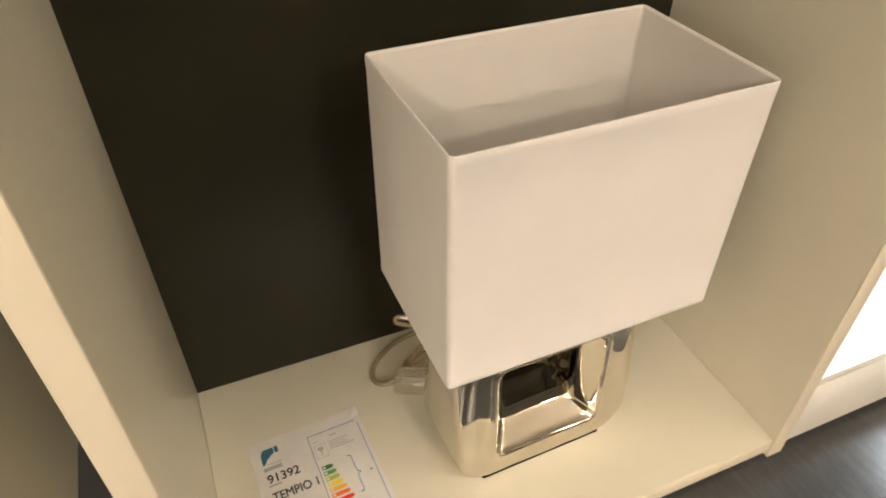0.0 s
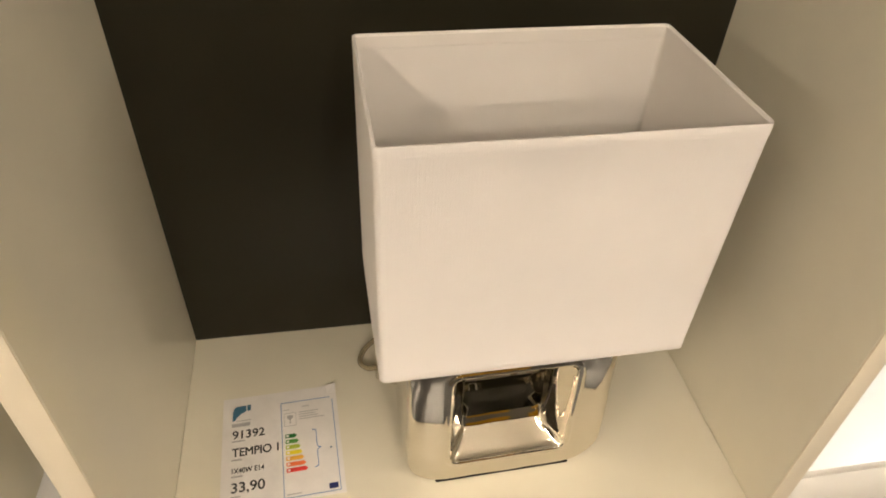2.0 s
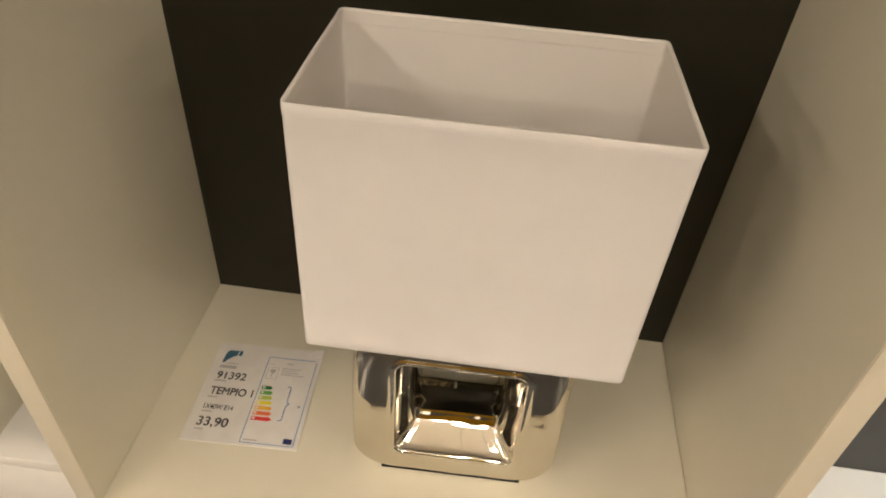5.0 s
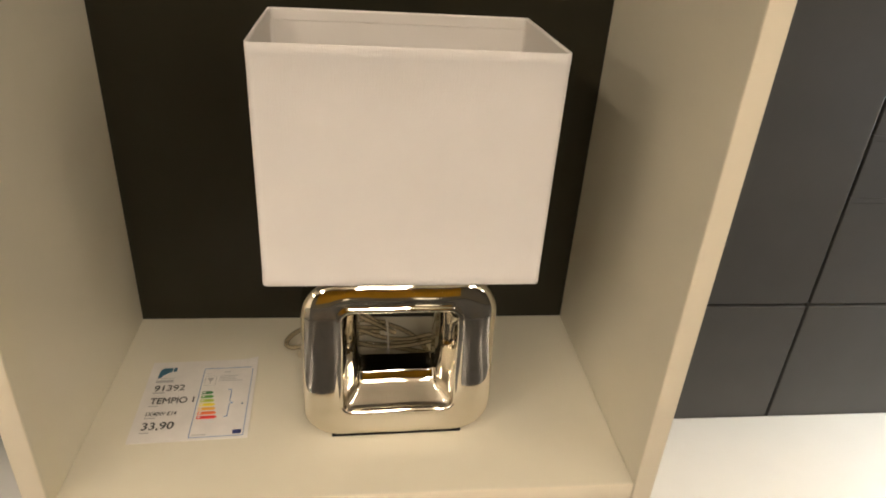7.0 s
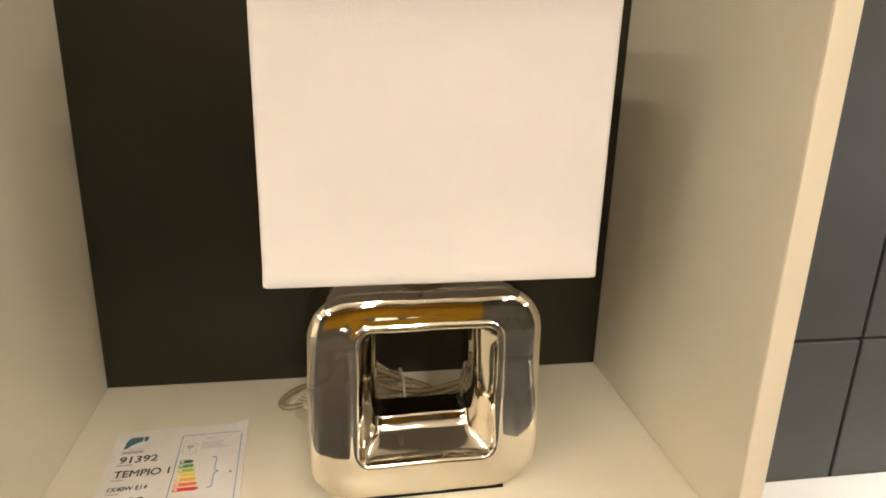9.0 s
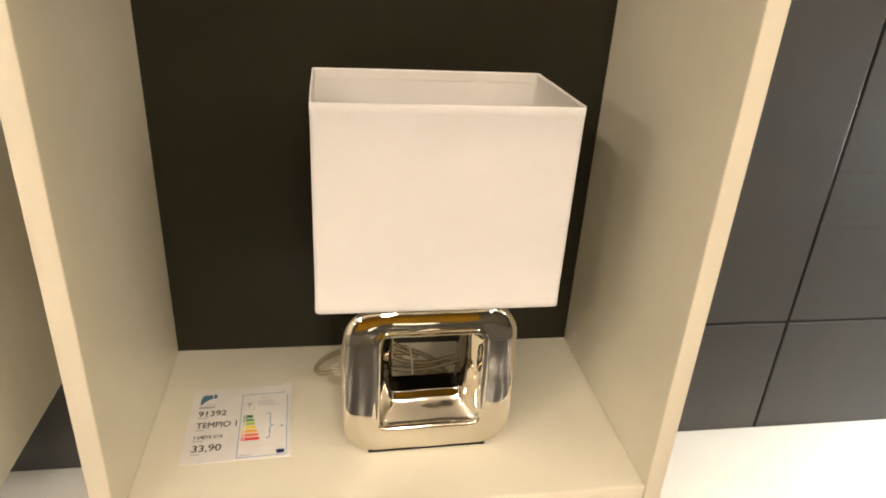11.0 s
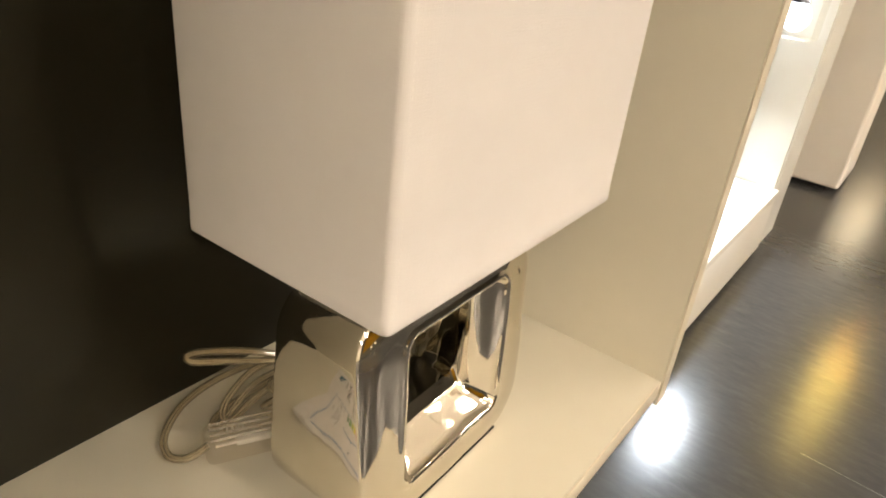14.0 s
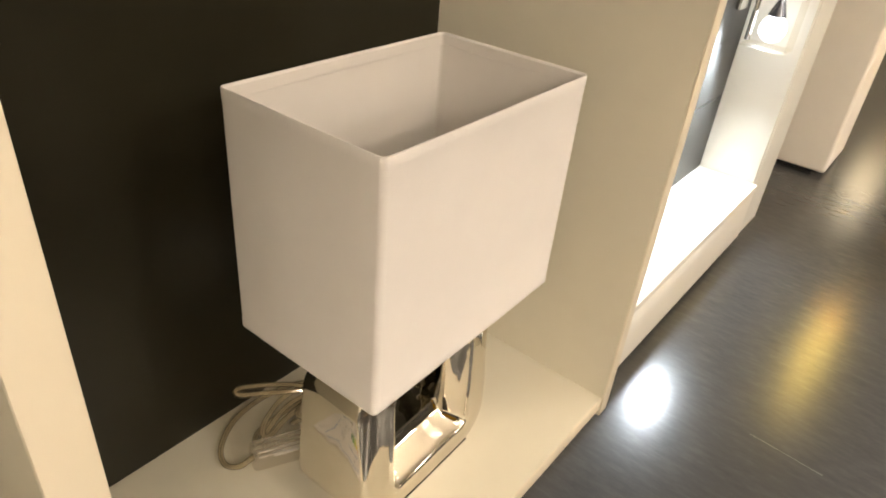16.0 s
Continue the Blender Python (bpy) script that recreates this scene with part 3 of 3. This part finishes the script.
for y, w in ((0.0095, 0.0125), (-0.0115, 0.0095), (-0.0295, 0.0105), (-0.0505, 0.0090)):
    patch("illegible_bar", -0.0480, -0.0480 + w, y, y + 0.0016, M_GREYINK)
# energy label: frame, header lines, symbol, seven arrows, brace, flag
FX0, FX1, FY0, FY1, FT = 0.0000, 0.0530, -0.0600, 0.0485, 0.0007
patch("label_frame", FX0, FX1, FY0, FY0 + FT, M_BLUE, "blue printed label frame")
patch("label_frame", FX0, FX1, FY1 - FT, FY1, M_BLUE)
patch("label_frame", FX0, FX0 + FT, FY0 + FT, FY1 - FT, M_BLUE)
patch("label_frame", FX1 - FT, FX1, FY0 + FT, FY1 - FT, M_BLUE)
patch("illegible_bar", 0.0030, 0.0085, 0.0385, 0.0392, M_GREYINK)
patch("illegible_bar", 0.0215, 0.0285, 0.0405, 0.0416, M_GREYINK)
for y, w in ((0.0338, 0.020), (0.0310, 0.017), (0.0282, 0.019), (0.0254, 0.0255)):
    patch("illegible_bar", 0.0180, 0.0180 + w, y, y + 0.0009, M_GREYINK)
patch("symbol", 0.0030, 0.0150, 0.0345, 0.0349, M_GREYINK)
patch("symbol", 0.0030, 0.0150, 0.0190, 0.0194, M_GREYINK)
patch("symbol", 0.0030, 0.0034, 0.0194, 0.0345, M_GREYINK)
patch("symbol", 0.0146, 0.0150, 0.0194, 0.0345, M_GREYINK)
flat("symbol", [(0.0080, 0.0222), (0.0100, 0.0222), (0.0095, 0.0232), (0.0095, 0.0262), (0.0120, 0.0290), (0.0118, 0.0318), (0.0062, 0.0318), (0.0060, 0.0290), (0.0085, 0.0262), (0.0085, 0.0232)], M_GREYINK)
for i, mat in enumerate(M_ARROWS):
    y = 0.0072 - 0.00640 * i
    x1 = 0.0150 + 0.00145 * i
    flat("arrow", [(0.0035, y - 0.0022), (x1 - 0.0022, y - 0.0022), (x1, y), (x1 - 0.0022, y + 0.0022), (0.0035, y + 0.0022)], mat)
    patch("arrow_mark", 0.0045, 0.0070, y - 0.0011, y + 0.0011, M_CARD, z=0.0013)
bm = tube([(0.0300, 0.0108, 0.0011), (0.0330, 0.0102, 0.0011), (0.0338, 0.0075, 0.0011), (0.0338, -0.0060, 0.0011), (0.0350, -0.0095, 0.0011), (0.0372, -0.0108, 0.0011), (0.0350, -0.0120, 0.0011), (0.0338, -0.0155, 0.0011), (0.0338, -0.0285, 0.0011), (0.0330, -0.0310, 0.0011), (0.0300, -0.0318, 0.0011)], 0.00045, 6)
part("brace", bm, M_BLUE, card, "blue printed brace")
patch("illegible_bar", 0.0462, 0.0482, -0.0135, -0.0118, M_TEAL)
patch("flag", 0.0420, 0.0505, -0.0572, -0.0515, M_NAVY, "navy printed flag block")
patch("illegible_bar", 0.0030, 0.0165, -0.0570, -0.0558, M_GREYINK)
tagged(card, "white laminated price card with coloured energy label on the shelf", "price card")

# ---- lit wall lamp in the next bay ----
wl = empty("wall_spotlight", (SPOT[0], 0.0, SPOT[2]))
bx, by, bz = SPOT
under(wl, "wall_plate", box(bx - 0.028, bx + 0.028, -0.012, -0.0005, bz + 0.025, bz + 0.085, 0.003), M_STEEL, "chromed wall plate")
under(wl, "arm", tube([(bx, -0.010, bz + 0.055), (bx, -0.022, bz + 0.055), (bx, -0.036, bz + 0.055)], 0.006, 12), M_STEEL, "chromed arm")
under(wl, "rod", cylinder((bx, -0.040, bz - 0.038), (bx, -0.040, bz + 0.072), 0.0065, n=14), M_STEEL, "upright chromed rod")
under(wl, "holder_arm", tube([(bx, -0.040, bz + 0.064), (bx, -0.058, bz + 0.066), (bx, by + 0.004, bz + 0.064)], 0.004, 10), M_STEEL)
under(wl, "lamp_cap", lathe([(0.0, bz + 0.080), (0.0045, bz + 0.079), (0.0075, bz + 0.062), (0.0140, bz + 0.044), (0.0205, bz + 0.027), (0.0185, bz + 0.025), (0.0, bz + 0.026)], 28, (bx, by, 0)), M_CAP, "dark conical lamp cap")
under(wl, "bulb", lathe([(0.0, bz + 0.0258), (0.0155, bz + 0.0245), (0.0250, bz + 0.014), (0.0300, bz), (0.0285, bz - 0.014), (0.0205, bz - 0.026), (0.0090, bz - 0.0325), (0.0, bz - 0.034)], 28, (bx, by, 0)), M_BULB, "glaring white bulb")
bm = box(bx - 0.034, bx + 0.034, by - 0.047, -0.0345, bz - 0.047, bz - 0.043, 0.0018)
box(bx - 0.034, bx + 0.034, by - 0.0515, by - 0.0475, bz - 0.047, bz + 0.070, 0.0018, bm=bm)
under(wl, "glass", bm, M_PANE, "clear glass screen bent round the bulb").visible_shadow = False
tagged(wl, "lit chrome wall spotlight with glass screen", "wall lamp")

# ---- pendant lamps further along, and ceiling spots ----


def pendant(x, y, z, r, h, mat):
    root = empty("pendant_lamp", (x, y, z))
    under(root, "shade", lathe([(r * 0.55, z + h), (r * 0.85, z + h * 0.75), (r, z + h * 0.35), (r * 0.9, z), (r * 0.86, z), (r * 0.95, z + h * 0.35), (r * 0.8, z + h * 0.73), (r * 0.5, z + h)], 28, (x, y, 0)), mat, "glowing glass shade")
    under(root, "cap", lathe([(0.0, z + h + 0.05), (r * 0.3, z + h + 0.04), (r * 0.56, z + h), (0.0, z + h)], 24, (x, y, 0)), M_STEEL)
    under(root, "rod", cylinder((x, y, z + h + 0.04), (x, y, CEIL), 0.006, n=10), M_STEEL)
    return tagged(root, "glass pendant lamp glowing over the shop floor", "pendant lamp", "glowing pendant lamps")


pendant(2.95, -0.44, 0.46, 0.046, 0.54, M_AMBER)
pendant(5.3, -0.22, 0.60, 0.12, 0.28, M_PEARL)


def glint_globe(x, y, z, r):
    """An unseen glowing globe on stem and foot, added for white glints in the glaze."""
    root = empty("glint_globe", (x, y, GROUND))
    under(root, "globe", lathe([(r * math.sin(radians(a)), z - r * math.cos(radians(a))) for a in range(12, 181, 12)], 28, (x, y, 0)), M_GLOBE, "glowing globe added for glints")
    under(root, "stem", cylinder((x, y, GROUND + 0.015), (x, y, z - r * 0.96), 0.012, n=12), M_STEEL)
    under(root, "foot", lathe([(0.0, GROUND + 0.018), (0.085, GROUND + 0.016), (0.10, GROUND + 0.008), (0.10, GROUND), (0.0, GROUND)], 28, (x, y, 0)), M_STEEL, "polished round foot")
    return tagged(root, "unseen glowing globe added for white glints in the lamp base", "floor lamp", "glowing globe lamps")


glint_globe(0.95, -4.55, 0.05, 0.10)
glint_globe(0.25, -4.55, -0.02, 0.09)

for x, y, k in CEILING_LIGHTS:
    root = empty("ceiling_light", (x, y, CEIL))
    z = CEIL - 0.75
    under(root, "housing", lathe([(0.105, z + 0.0125), (0.105, z + 0.0145), (0.154, z + 0.0140), (0.160, z + 0.008), (0.160, z - 0.014), (0.157, z - 0.020), (0.152, z - 0.014), (0.151, z + 0.012), (0.105, z + 0.0125)], 32, (x, y, 0)), M_WHITE, "white metal housing ring")
    under(root, "diffuser", lathe([(0.0, z + 0.010), (0.148, z + 0.008), (0.1485, z - 0.012), (0.11, z - 0.019), (0.0, z - 0.022)], 28, (x, y, 0)), M_DIFFUSER[k], "glowing warm diffuser")
    under(root, "rod", cylinder((x, y, z + 0.005), (x, y, CEIL), 0.006, n=8), M_STEEL)
    tagged(root, "round warm light hung below the shop ceiling", "ceiling light", "round ceiling lights")

# a pale scratch in the floor polish
bm = bmesh.new()
left = [(1.0425, -0.427), (1.0405, -0.455), (1.0388, -0.490), (1.0360, -0.530), (1.0340, -0.558)]
va = [bm.verts.new((x - 0.0006, y, GROUND + 0.0005)) for x, y in left]
vb = [bm.verts.new((x + 0.0006 + 0.0005 * math.sin(k * 2.0), y, GROUND + 0.0005)) for k, (x, y) in enumerate(left)]
for k in range(len(left) - 1):
    bm.faces.new((va[k], va[k + 1], vb[k + 1], vb[k]))
part("scratch", bm, M_SCUFF, shop_floor, "pale scratch in the polish", smooth=False)

# ---- wall panels, with slots beside the next lamp ----


def panel_mesh(w, h):
    bm = box(0, w, 0, 0.019, 0, h, 0.0016, 2)
    me = bpy.data.meshes.new("panel")
    bm.to_mesh(me)
    bm.free()
    me.materials.append(M_DARK)
    return me


SLOTS = [(1.022, 1.478, 0.172), (1.022, 1.478, 0.256)]
SLOT_H = 0.0062
full = panel_mesh(PW - GAP, PH - GAP)


def panel(x0, x1, z0, z1, shared=None):
    ob = new("panel", shared or panel_mesh(x1 - x0, z1 - z0))
    ob.parent = wall
    ob.location = (x0, 0.0, z0)


for col in range(-4, 1):
    for row in range(-1, 4):
        x0, z0 = JX + PW * col + GAP / 2, JZ + PH * row + GAP / 2
        x1, z1 = min(x0 + PW - GAP, 1.93), z0 + PH - GAP
        if col == 0 and row == 0:
            continue
        if row == -1:
            panel(x0, x1, GROUND + 0.002, z1)
        elif x1 - x0 > PW - GAP - 0.001:
            panel(x0, x1, z0, z1, full)
        else:
            panel(x0, x1, z0, z1)
# the panel with slots, in one board
x0, x1, z0, z1 = JX + GAP / 2, 1.93, JZ + GAP / 2, JZ + PH - GAP / 2
bm = bmesh.new()
levels = [z0] + [v for a, b, z in SLOTS for v in (z - SLOT_H / 2, z + SLOT_H / 2)] + [z1]
for i in range(0, len(levels), 2):
    box(x0, x1, 0, 0.019, levels[i], levels[i + 1], 0.0008, 1, bm=bm)
for a, b, z in SLOTS:
    box(x0, a, 0.0002, 0.019, z - SLOT_H / 2, z + SLOT_H / 2, bm=bm)
    box(b, x1, 0.0002, 0.019, z - SLOT_H / 2, z + SLOT_H / 2, bm=bm)
slotted = part("panel", bm, M_DARK, wall, smooth=False)
for a, b, z in SLOTS:
    part("slot_edge", box(a, b, 0.0015, 0.0185, z - SLOT_H / 2 + 0.0001, z - SLOT_H / 2 + 0.0016), M_EDGE, slotted, "bare pale core in the slot", smooth=False)
